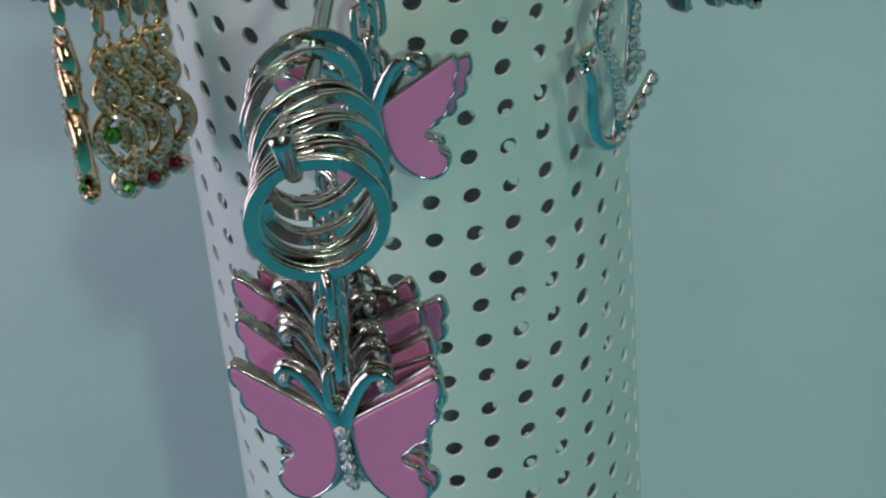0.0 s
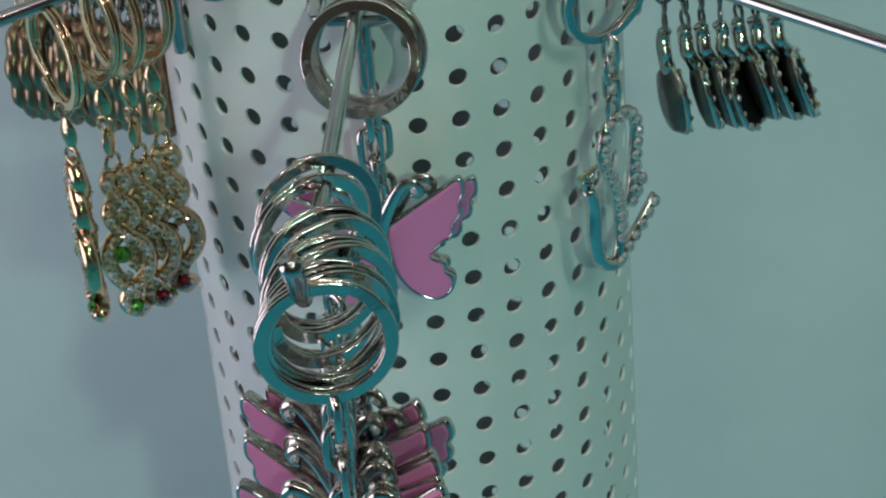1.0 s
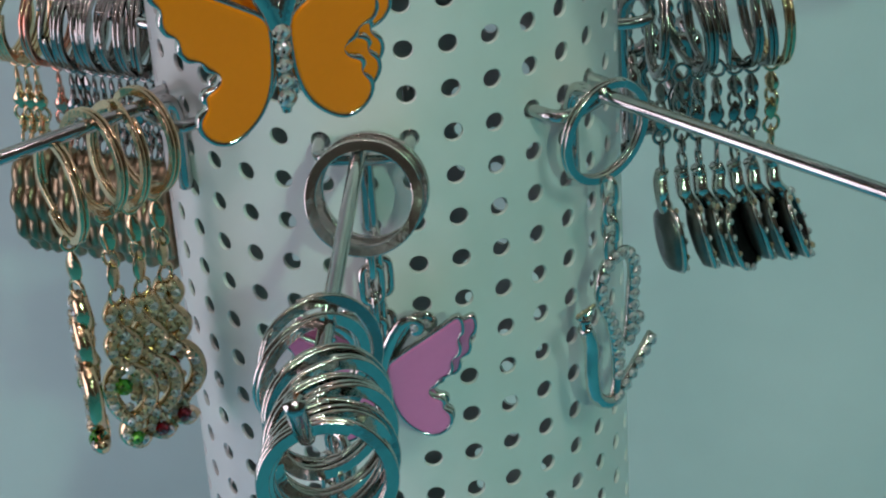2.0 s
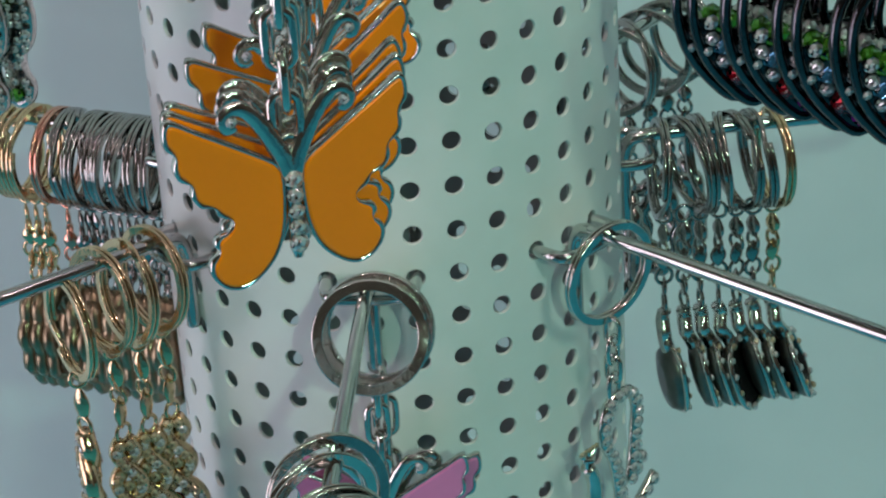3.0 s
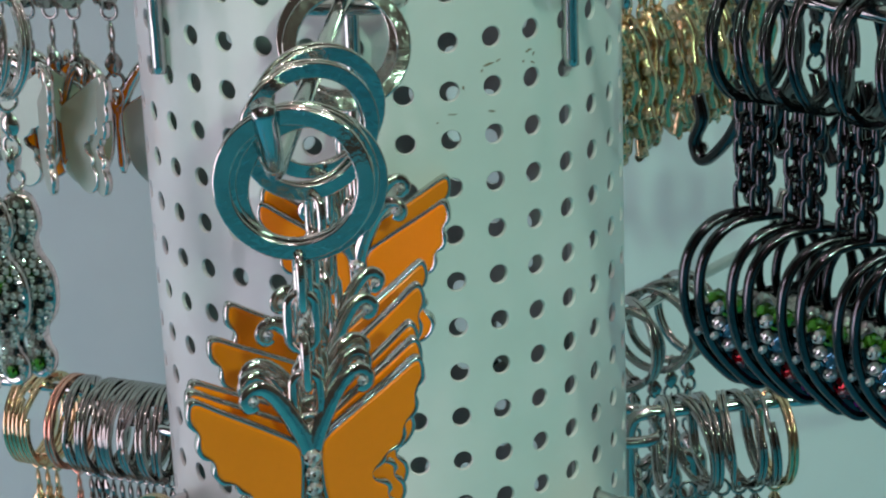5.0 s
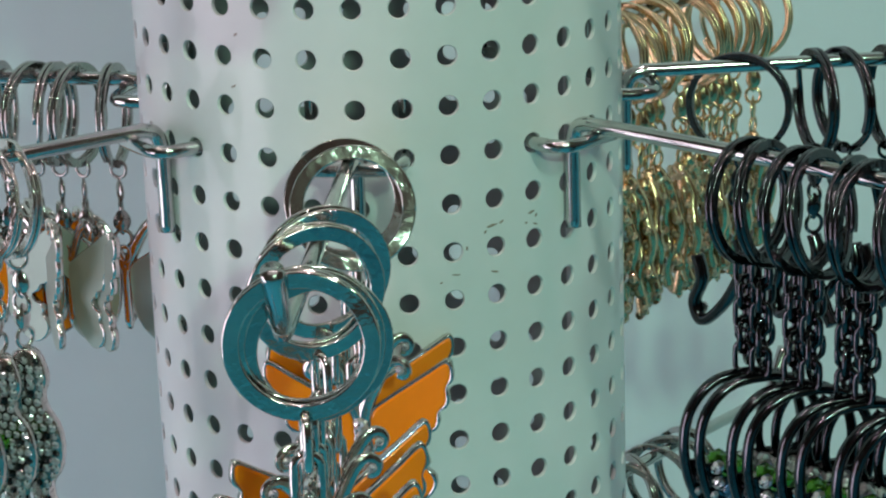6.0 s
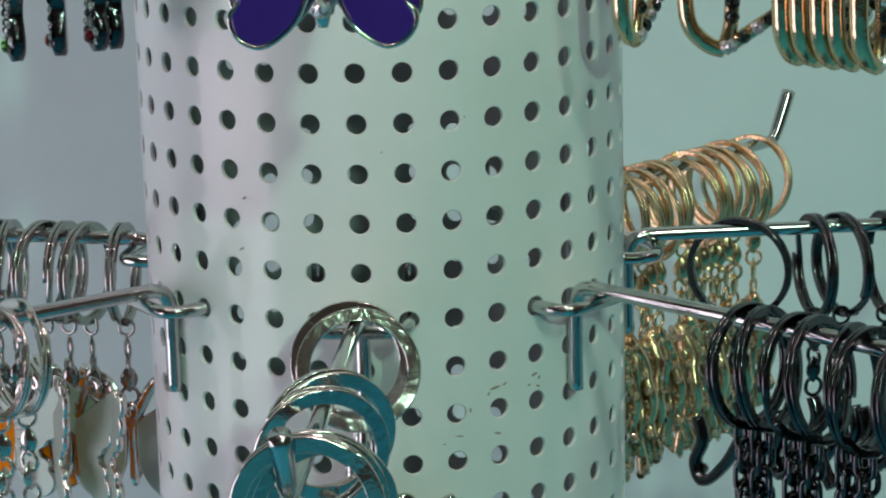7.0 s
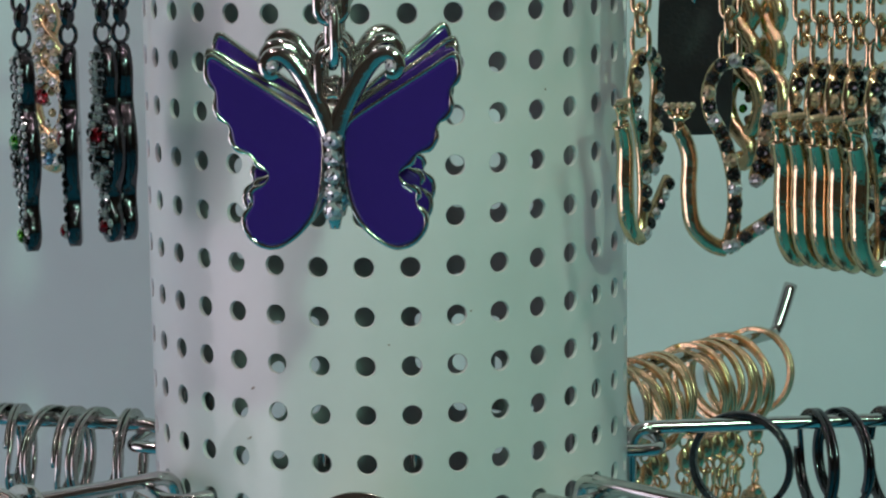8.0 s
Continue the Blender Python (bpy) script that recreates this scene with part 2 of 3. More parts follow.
def hole_walls(thick):
    verts, faces = [], []
    n = 20
    for c in range(COL_LO, COL_HI + 1):
        for r in range(ROW_LO, ROW_HI + 1):
            u0, v0 = (c + 1) * STEP * TUBE_R, r * ROW
            base = len(verts)
            for rr, dep in ((HOLE + 0.00018, 0.0), (HOLE, 0.0002), (HOLE, thick)):
                for i in range(n):
                    a = 2 * math.pi * i / n + math.pi / 4
                    g = (u0 + rr * math.cos(a)) / TUBE_R
                    verts.append(((TUBE_R - dep) * math.sin(g), -(TUBE_R - dep) * math.cos(g), v0 + rr * math.sin(a)))
            for k in range(2):
                for i in range(n):
                    j = (i + 1) % n
                    faces.append((base + k * n + i, base + k * n + j, base + k * n + n + j, base + k * n + n + i))
    return verts, faces


COL_LO, COL_HI = -23, 11
column = tagged(new("display_column"), "white powder-coated perforated metal display column", "display stand")
v1, f1 = perforated_tube(0.0, False)
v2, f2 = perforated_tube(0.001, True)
v3, f3 = hole_walls(0.001)
verts = v1 + v2 + v3
faces = f1 + [tuple(i + len(v1) + len(v2) for i in f) for f in f3] + [tuple(i + len(v1) for i in f) for f in f2]
tube_mesh = mesh_from("perforated_tube", verts, faces, TUBE_PAINT)
# inner skin coloured darker than the paint, as painted shade behind the holes
tube_mesh.materials.append(INNER_SHADE)
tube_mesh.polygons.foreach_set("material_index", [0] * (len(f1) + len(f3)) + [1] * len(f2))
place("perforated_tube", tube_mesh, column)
z_lo, z_hi = (ROW_LO - 0.5) * ROW, (ROW_HI + 0.5) * ROW
gap_a, gap_b = (COL_HI + 1.5) * STEP, 2 * math.pi + (COL_LO + 0.5) * STEP
seam = []
for i in range(4):
    a = gap_a + (gap_b - gap_a) * i / 3
    seam += [((TUBE_R - d) * math.sin(a), -(TUBE_R - d) * math.cos(a), z) for d in (0, 0.001) for z in (z_lo, z_hi)]
seam_faces = []
for i in range(3):
    b = 4 * i
    seam_faces += [(b, b + 4, b + 5, b + 1), (b + 2, b + 3, b + 7, b + 6)]
place("seam_strip", mesh_from("seam_strip", seam, seam_faces, TUBE_PAINT), column)
lower = revolve([(65.3, 0), (65.3, 552), (64.3, 552), (64.3, 0)], 64)
place("lower_tube", mesh_from("lower_tube", *lower, TUBE_PAINT), column, m=pose(0, 0, -0.884, 90, 0, 0))
bottom = revolve([(0.5, 0), (150, 0), (152, 4), (150, 12), (60, 16), (0.5, 16)], 64)
place("base_plate", mesh_from("base_plate", *bottom, TUBE_PAINT), column, m=pose(0, 0, -0.9, 90, 0, 0))
cap = revolve([(0.5, 0), (66.5, 0), (66.5, 5), (60, 8), (0.5, 8)], 64)
place("top_cap", mesh_from("top_cap", *cap, TUBE_PAINT), column, m=pose(0, 0, z_hi - 0.001, 90, 0, 0))


# ---- hooks ----
ARM_Z = 3.6
WIRE = 2.0


def radial(k, level):
    """Frame of a hook: x along the tube's skin, -y outwards, z up; origin on the tube's axis."""
    return pose(0, 0, level * ROW, 0, 0, math.degrees(k * ARM))


def make_hook():
    hook = tagged(new("wire_hook"), "bright chrome wire peg hook with an upturned tip", "hook", "hooks of the display column")
    w = 2 * STEP * 65.35 / 2 * 0.995
    r = 65.35
    prong = [(-w, -r + 7, 17.0), (-w, -r + 7, 8.0), (-w, -r + 6, 2.2), (-w, -r + 2, 0.2), (-w, -r - 5, 0.0), (-w + 1.5, -r - 8.2, 0.0), (-w + 5, -r - 9.6, 0.0),
             (0, -r - 10, 0.2), (w - 5, -r - 9.6, 0), (w - 1.5, -r - 8.2, 0), (w, -r - 5, 0), (w, -r + 2, 0.2), (w, -r + 6, 2.2), (w, -r + 7, 8.0), (w, -r + 7, 17.0)]
    v, f = sweep(smooth_path(prong, 5), 1.75, 10, up=(0.02, 0.3, 1))
    place("prong_bar", mesh_from("prong_bar", v, f, CHROME), hook)
    arm = [(0, -r - 2.2, -24), (0, -r - 2.2, -10), (0, -r - 2.4, -2), (0, -r - 4, 2.2), (0, -r - 7.5, ARM_Z), (0, -r - 13, ARM_Z), (0, -100, ARM_Z - 0.2),
           (0, -150, ARM_Z - 0.8), (0, -197, ARM_Z - 1.4), (0, -202, ARM_Z - 0.6), (0, -205, ARM_Z + 2.5), (0, -212, ARM_Z + 14)]
    path = smooth_path(arm, 5)
    v, f = sweep(path, [WIRE + 0.35 * min(1.0, max(0.0, (i - len(path) + 9) / 6)) for i in range(len(path))], 12, up=(1, 0.01, 0.02))
    place("arm", mesh_from("arm", v, f, CHROME), hook)
    return hook


hook = make_hook()
HOOKS = [(-2.15, 0), (-1, 0), (0, 0), (1, 0), (2, 0), (2.84, 0), (-2, 12), (-1, 12), (0, 12), (1, 12), (2, 12), (2.84, 12),
         (-2, 25), (-1, 25), (0, 25), (1, 25), (2, 25)]
hook.matrix_basis = radial(*HOOKS[0])
for spot in HOOKS[1:]:
    copy_thing(hook, radial(*spot))


# ---- keychain pieces ----
def key_ring(parent, mat, r_out=15.0, wide=2.4, deep=2.6, splay=0.2):
    """Split ring hanging from the origin: a flat wire wound twice, with its two free ends; splay: how far the turns gape, in millimetres."""
    t, mid = deep / 2, r_out - wide / 2
    w, h = wide / 2, t / 2 * 0.95
    prof = [(-w, -h + 0.2), (-w + 0.25, -h), (w - 0.3, -h), (w, -h + 0.3), (w, h - 0.3), (w - 0.3, h), (-w + 0.25, h), (-w, h - 0.2)]
    n, k = 92, len(prof)
    verts, faces = [], []
    for i in range(n):
        a = math.radians(16 + 688 * i / (n - 1))
        over = min(1.0, max(0.0, (a - 2 * math.pi) / math.radians(50) + 0.5))
        over = over * over * (3 - 2 * over)
        y = (over - 0.5) * t + (1 if a > 2 * math.pi else -1) * splay * (1 - math.cos(a)) / 4
        for dr, dy in prof:
            verts.append(((mid + dr) * math.cos(a) * MM, (y + dy) * MM, (mid + dr) * math.sin(a) * MM))
    for i in range(n - 1):
        for q in range(k):
            p = (q + 1) % k
            faces.append((i * k + q, (i + 1) * k + q, (i + 1) * k + p, i * k + p))
    faces += [tuple(range(k)), tuple((n - 1) * k + q for q in reversed(range(k)))]
    me = mesh_from("key_ring", verts, faces, mat)
    for f in me.polygons:
        f.use_smooth = len(f.vertices) == 4 and abs(f.normal.y) < 0.95
    return place("key_ring", me, parent, m=mm(0, 0, -(r_out - wide)))


LINKS = {}


def link_mesh(mat, long, wide, wire):
    key = (mat.name, long, wide, wire)
    if key not in LINKS:
        s = (long - wide) / 2
        path = []
        for i in range(20):
            a = 2 * math.pi * i / 20
            path.append((wide / 2 * math.cos(a) - 0, 0, (wide / 2) * math.sin(a) + (s if math.sin(a) > 1e-6 else -s if math.sin(a) < -1e-6 else 0)))
        LINKS[key] = mesh_from("chain_link", *sweep(path, wire, 7, True), mat)
    return LINKS[key]


def bead_mesh(mat, long, wide):
    """Solid flattened oval connector."""
    key = (mat.name, long, wide, "bead")
    if key not in LINKS:
        prof = [(0.3, -long / 2), (wide * 0.28, -long * 0.36), (wide * 0.46, -long * 0.15), (wide * 0.5, 0), (wide * 0.46, long * 0.15), (wide * 0.28, long * 0.36), (0.3, long / 2)]
        v, f = [], []
        n = 10
        for r, z in prof:
            for i in range(n):
                a = 2 * math.pi * i / n
                v.append((r * math.cos(a) * MM, r * 0.35 * math.sin(a) * MM, z * MM))
        for i in range(len(prof) - 1):
            for j in range(n):
                l = (j + 1) % n
                f.append((i * n + j, i * n + l, (i + 1) * n + l, (i + 1) * n + j))
        LINKS[key] = mesh_from("chain_connector", v, f, mat)
    return LINKS[key]


def chain(parent, mat, top, bottom, style="oval", turn=90, big=False):
    """Links between two heights (mm) below the arm."""
    z, i = top, 0
    if style == "oval":
        n = max(1, round((top - bottom) / (7.6 if big else 5.6)))
        pitch = (top - bottom) / n
        for i in range(n):
            place("chain_link", link_mesh(mat, round(pitch + (3.2 if big else 2.4), 2), 5.4 if big else 4.6, 1.0 if big else 0.72), parent, m=mm(0, 0, top - (i + 0.5) * pitch, 0, 0, turn * (i % 2 == 0) + 12))
    else:
        place("chain_link", link_mesh(mat, 5.0, 4.6, 0.55), parent, m=mm(0, 0, top - 1.2, 0, 0, 80))
        span = top - bottom - 7
        n = max(1, round(span / 9.5))
        pitch = span / n
        for i in range(n):
            zz = top - 3.2 - (i + 0.5) * pitch
            place("chain_connector", bead_mesh(mat, pitch - 1.2, 5.2), parent, m=mm(0, 0, zz, 0, 0, 35 + 70 * i))
            place("chain_link", link_mesh(mat, 5.2, 5.0, 0.6), parent, m=mm(0, 0, zz - pitch / 2 - 0.6, 0, 0, 20 + 80 * i))


WING = [(2.4, 2.0), (6.5, 4.9), (12.0, 8.4), (17.8, 12.0), (21.4, 14.4), (23.2, 14.8), (24.0, 12.2), (23.7, 9.4), (22.0, 7.7), (22.6, 5.2), (21.7, 2.6), (19.5, 1.4), (19.7, -1.2),
        (18.1, -3.6), (15.6, -4.1), (14.9, -6.1), (12.2, -7.5), (13.3, -9.4), (15.6, -10.1), (16.3, -12.0), (15.3, -13.2), (17.3, -14.9), (17.4, -18.0), (15.0, -21.0), (11.4, -22.0), (7.6, -20.1),
        (4.3, -16.6), (2.3, -11.6), (1.6, -6.0), (1.5, -1.2)]


def butterfly(parent, enamel, name_colour, z, back_only=False):
    """Enamelled butterfly pendant; its antennae meet at z below the arm."""
    outline = even_outline(WING[::-1], 130)
    rim = offset_outline(outline, 0.0)
    plate_layers = [(offset_outline(outline, 0.35), 1.05), (rim, 0.8), (rim, -0.75), (offset_outline(outline, 0.22), -1.05), (offset_outline(outline, 0.62), -1.05),
                    (offset_outline(outline, 0.75), -0.7)]
    vr, fr = slab(plate_layers)
    vl = [(-x, y, w) for x, y, w in vr]
    fl = [f[::-1] for f in fr]
    body = []
    for i in range(9):
        t = i / 8
        body.append((0, -0.35, 1.5 - 19.5 * t))
    vb, fb = sweep(body, [1.0, 1.4, 1.5, 1.4, 1.4, 1.4, 1.5, 1.6, 0.9], 10, flat=0.75, up=(0, 1, 0))
    bail, fbail = sweep([(1.9 * math.sin(a), 0, 4.6 + 2.4 * math.cos(a)) for a in np.linspace(0, 2 * math.pi, 14, endpoint=False)], 0.65, 6, True)
    verts, faces = list(vr), list(fr)
    for vv, ff in ((vl, fl), (vb, fb), (bail, fbail)):
        o = len(verts)
        verts += list(vv)
        faces += [tuple(i + o for i in f) for f in ff]
    label = "nickel butterfly with %s enamel wings and clear stones" % name_colour
    me = capped("butterfly_pendant", (verts, faces), NICKEL)
    me.materials.append(BACK_METAL)
    for f in me.polygons:
        if len(f.vertices) > 20 and f.normal.y > 0.5:
            f.material_index = 1
    plate = place("butterfly_pendant", me, parent, label, mm(0, 0, z))
    lay = [(offset_outline(outline, 0.68), -0.6), (offset_outline(outline, 0.74), -0.98), (offset_outline(outline, 0.92), -1.16), (offset_outline(outline, 1.2), -1.25)]
    ve, fe = slab(lay, True, False)
    place("enamel_wing", capped("enamel_wing", (ve, fe), enamel), plate)
    place("enamel_wing", capped("enamel_wing", ([(-x, y, w) for x, y, w in ve], [f[::-1] for f in fe]), enamel), plate)
    for side in (1, -1):
        a = [(0.3, 0, -0.6), (1.5, 0, 3.2), (3.7, 0, 7.6), (6.1, 0, 11.6), (8.6, 0, 14.2), (11.0, 0, 14.4), (12.4, 0, 12.6), (11.6, 0, 10.9), (10.2, 0, 11.3)]
        p = [(side * x, y - 0.7, w) for x, y, w in smooth_path(a, 4)]
        v, f = sweep(p, np.linspace(2.1, 1.2, len(p)), 8, flat=0.55, up=(0, 1, 0))
        place("antenna", mesh_from("antenna", v, f, NICKEL), plate)
        gem(plate, side * 11.0, -1.5, 12.4, 1.15, CLEAR)
    for i in range(5):
        gem(plate, 0, -1.7, -1.4 - 3.3 * i, 1.95 if i % 4 == 0 else 1.75, CLEAR, random.uniform(-14, 14), random.uniform(-16, 16))
    return plate


def wire_part(name, paths, rad, mat, parent, label="", m=None, flat=1.0, segs=8):
    verts, faces = [], []
    for path, closed in paths:
        v, f = sweep(smooth_path(path, 5, closed), rad, segs, closed, flat)
        o = len(verts)
        verts += list(v)
        faces += [tuple(i + o for i in g) for g in f]
    return place(name, mesh_from(name, verts, faces, mat), parent, label, m)


def gems_along(parent, path, n, size, mats, y=-1.0, skip=0):
    p = smooth_path(path, 8)
    seg = np.cumsum([0] + [np.linalg.norm(np.array(p[i + 1]) - np.array(p[i])) for i in range(len(p) - 1)])
    for i in range(n):
        s = seg[-1] * (i + 0.5) / n
        x, yy, z = [np.interp(s, seg, [q[k] for q in p]) for k in range(3)]
        gem(parent, x, yy + y, z, size, mats[i % len(mats)], rz=random.uniform(-15, 15))


def new_keychain(label, group):
    return tagged(new("keychain"), label, "keychain", group)


HUNG = []


def hang(thing, k, level, r, yaw=0, lean=0, pend=0, dx=0, tilt=0, up=0, roll=0, nod=0, spin=None):
    """Hangs a keychain (or a copy of it) on the arm at r mm from the tube's axis. pend: the pendant's own turn; lean: the ring's."""
    z = ARM_Z + WIRE - (r - 78) / 120 * 1.2 + up
    m = radial(k, level) @ mm(dx, -r, z, tilt, 0, yaw)
    if thing in HUNG:
        thing = copy_thing(thing, m)
    else:
        thing.matrix_basis = m
        HUNG.append(thing)
    for child in thing.children:
        base = child.name.split(".")[0]
        if base == "key_ring":
            child.matrix_basis = Matrix.Rotation(radians(lean - tilt), 4, "X") @ mm(0, 0, child.matrix_basis.translation.z / MM, 0, random.uniform(0, 360) if spin is None else spin, 0)
        elif base.endswith("pendant"):
            child.matrix_basis = Matrix.Translation(child.matrix_basis.translation) @ pose(0, 0, 0, nod - tilt, 0, pend) @ pose(0, 0, 0, 0, roll, 0)
    return thing


# butterflies on the hooks that face the aisle
def butterfly_chain(enamel, colour, join, band=2.9, big=True, splay=0.6):
    kc = new_keychain("nickel key ring and chain with a %s enamel butterfly" % colour, "%s butterfly keychains on one hook" % colour)
    metal = NICKEL if big else DARKER_NICKEL
    key_ring(kc, metal, 15.0, band, 2.6, splay)
    chain(kc, metal, -27.0, -join + 6.0, "oval" if big else "bead", big=big)
    butterfly(kc, enamel, colour, -join)
    return kc


TOP = 25
pink = butterfly_chain(PINK, "pink", 65.0)
for r, out, yaw, lean, pend, dx, up, roll in ((203, 204.1, 10, 0, -22, 3.7, 0, -3), (199.5, 202, 26, 5, -39, 3.6, 0.2, -6), (196, 192.5, 18, -5, -38, 3.4, 0.1, -2), (191.5, 189.6, 32, 3, -53, 4.2, 0.7, -8),
                                              (187, 187.2, 24, -7, -44, 2.5, 0, -7), (181.5, 176.6, 36, 2, -58, 2.5, 0.6, -7), (176, 175, 28, -5, -52, 0.6, 0, -6), (162, 176.2, 38, 7, -63, -3.1, -0.7, 7),
                                              (154, 167.6, 30, -8, -68, -3.4, -0.5, 1), (81, 81, 4, -19, -4, 0.8, 0, -4), (77, 77, -4, -17, 4, 2.6, 0, 2)):
    hang(pink, 0, 0, r, yaw, lean, pend, dx, -math.degrees(math.asin((out - r) / 65)), up, roll)
orange = butterfly_chain(ORANGE, "orange", 65.0, 3.3, splay=1.5)
for r, out, yaw, lean, pend, dx, up, roll, spin in ((207, 207.5, 2, 3, 25, 4.0, 8.6, 0, -34), (203, 198.7, 14, 1, 10, 4.4, 7.8, -3, 150), (198, 187.4, 18, 0, 6, 5.6, 5.2, -5, 60), (157, 158.4, 25, 4, -2, 0.6, 2.4, -6, 200),
                                                    (139, 138.1, 27, 3, 2, 0.4, 0.7, -1, 100), (85, 85.1, 6, -18, -15, 0.8, 0, -3, 20), (79, 71.8, 0, -15, 20, -1.1, 0.2, 6, 240)):
    hang(orange, 0, 12, r, yaw, lean, pend, dx, -math.degrees(math.asin((out - r) / 65)), up, roll, 0, spin)
purple = butterfly_chain(PURPLE, "violet", 65.0)
for r, out, yaw, lean, pend, dx, up, roll in ((202, 202.3, 6, -6, -6, 9.7, 8.6, 0), (198, 197.0, 8, -4, 0, 9.7, 10.2, -2), (193.5, 192.0, 4, -4, -10, 8.8, 10.8, 2), (189, 186.0, 8, -4, 12, 9.2, 10.4, -5)):
    hang(purple, 0, TOP, r, yaw, lean, pend, dx, -math.degrees(math.asin((out - r) / 65)), up, roll)
# the same butterflies seen from behind
orange_back = butterfly_chain(ORANGE, "orange", 58.0, 2.4, False)
for r, yaw, pend in ((79, 8, 262), (90, -6, 230), (97, 4, 234), (104, -8, 224), (114, 12, 104), (119, 4, 252)):
    hang(orange_back, -2, 12, r, yaw, 0, pend)


# jewelled gold pendants
def figure_pendant(metal, stones, z, label, parent, accents):
    """Two thick bands that twine round each other into a small loop, a middle loop and a large one, and end in a curled foot."""
    bands = []
    for side in (1, -1):
        bands.append([(0.9 * side, 0, 0.5), (2.4 * side, 0.5 * side, -3.2), (0, 0.9 * side, -7.4), (-3.1 * side, 0.4 * side, -11.6), (-2.7 * side, 0, -15.4), (0, -0.9 * side, -18.6),
                      (4.3 * side, -0.4 * side, -22.6), (5.6 * side, 0, -28.0), (4.0 * side, 0, -33.4), (0.4 * side, 0.5 * side, -37.2)])
    bands[0] += [(-2.2, 0.5, -39.6), (-2.4, 0.3, -43.0), (0.8, 0, -44.6), (2.6, 0, -42.4)]
    bands[1] += [(1.6, -0.5, -38.8)]
    p = wire_part("jewel_pendant", [(b, False) for b in bands], 2.45, metal, parent, label, mm(0, 0, z), 1.0)
    for q, b in enumerate(bands):
        gems_along(p, b, 26 if q == 0 else 21, 1.55, stones, -1.95)
        gems_along(p, b, 9, 0.9, stones[::-1], 2.2)
    for q in range(4):
        gem(p, 0.9 * (-1) ** q, -0.9, -23.6 - 3.0 * q, 1.35, stones[q % 2])
    gem(p, -1.6, -2.4, -25.0, 2.6, accents[0])
    gem(p, 0.2, -2.0, -42.6, 2.3, accents[1])
    gem(p, 0, -1.3, -13.4, 1.7, stones[0])
    return p


def figure_chain(metal, stones, accents, label, group, join=46):
    kc = new_keychain(label, group)
    key_ring(kc, metal)
    chain(kc, metal, -27, -join, "bead")
    figure_pendant(metal, stones, -join, label.split(" with")[0] + " pendant with stones", kc, accents)
    return kc


gold_green = figure_chain(GOLD, [AMBER_GEM, CLEAR, AMBER_GEM], [GREEN_GEM, GREEN_GEM], "pale gold keychain with clear and green stones", "gold jewelled keychains")
hang(gold_green, -1, 0, 104, -4, 0, -20, 0, 0, -4.5, -6)
gold_long = figure_chain(GOLD, [AMBER_GEM, CLEAR, AMBER_GEM], [GREEN_GEM, GREEN_GEM], "pale gold keychain with clear and green stones", "gold jewelled keychains", 57)
hang(gold_long, -1, 0, 93, 6, -4, 58)
gold_red = figure_chain(GOLD, [AMBER_GEM, CLEAR, AMBER_GEM], [RED_GEM, RED_GEM], "pale gold keychain with clear and red stones", "gold jewelled keychains", 57)
hang(gold_red, -1, 0, 85, 2, -6, 62, up=-0.5)
hang(gold_red, -1, 0, 77.5, 8, -6, 50, up=1.0)


def pave_pendant(metal, stones, z, parent, label, accents):
    """Solid two-lobed plate with a curled foot, its face packed with stones."""
    outline = [(-2.4, 0), (2.4, 0), (4.6, -3.5), (5.4, -8), (3.6, -13), (5.0, -16), (7.6, -20), (8.4, -26), (7.2, -32), (4.0, -36.5), (4.4, -40), (6.2, -43.5), (5.0, -48), (1.6, -49.6), (-1.6, -47.5),
               (-2.0, -43), (-0.4, -40.5), (-1.6, -37), (-5.6, -33), (-8.0, -27), (-7.4, -20.5), (-4.6, -16), (-3.4, -13), (-5.2, -8.5), (-4.6, -3.5)]
    pts = even_outline(outline[::-1], 70)
    p = place("pave_pendant", capped("pave_pendant", slab([(offset_outline(pts, 0.5), 2.0), (pts, 1.5), (pts, -1.2), (offset_outline(pts, 0.6), -1.7)]), metal), parent, label, mm(0, 0, z))
    k = 0
    for row in range(21):
        w = -2.5 - 2.2 * row
        xs = [x for x, q in pts if abs(q - w) < 1.6]
        lo, hi = min(xs) + 1.2, max(xs) - 1.2
        n = max(1, int((hi - lo) / 2.3) + 1)
        for c in range(n):
            x = (lo + hi) / 2 if n == 1 else lo + (hi - lo) * c / (n - 1)
            gem(p, x, -1.7, w, random.uniform(0.95, 1.25), stones[k % len(stones)], random.uniform(-14, 14), random.uniform(-14, 14))
            k += 1
    gem(p, -0.3, -2.6, -22.5, 2.3, accents[0])
    gem(p, 0.6, -2.6, -27.5, 1.7, accents[1])
    gem(p, 2.0, -2.4, -45.5, 1.9, accents[0])
    return p


def pave_chain(metal, stones, accents, label, group, join):
    kc = new_keychain(label, group)
    key_ring(kc, metal)
    chain(kc, metal, -27, -join, "bead")
    pave_pendant(metal, stones, -join, kc, label.split(" with")[0] + " solid pendant packed with stones", accents)
    return kc


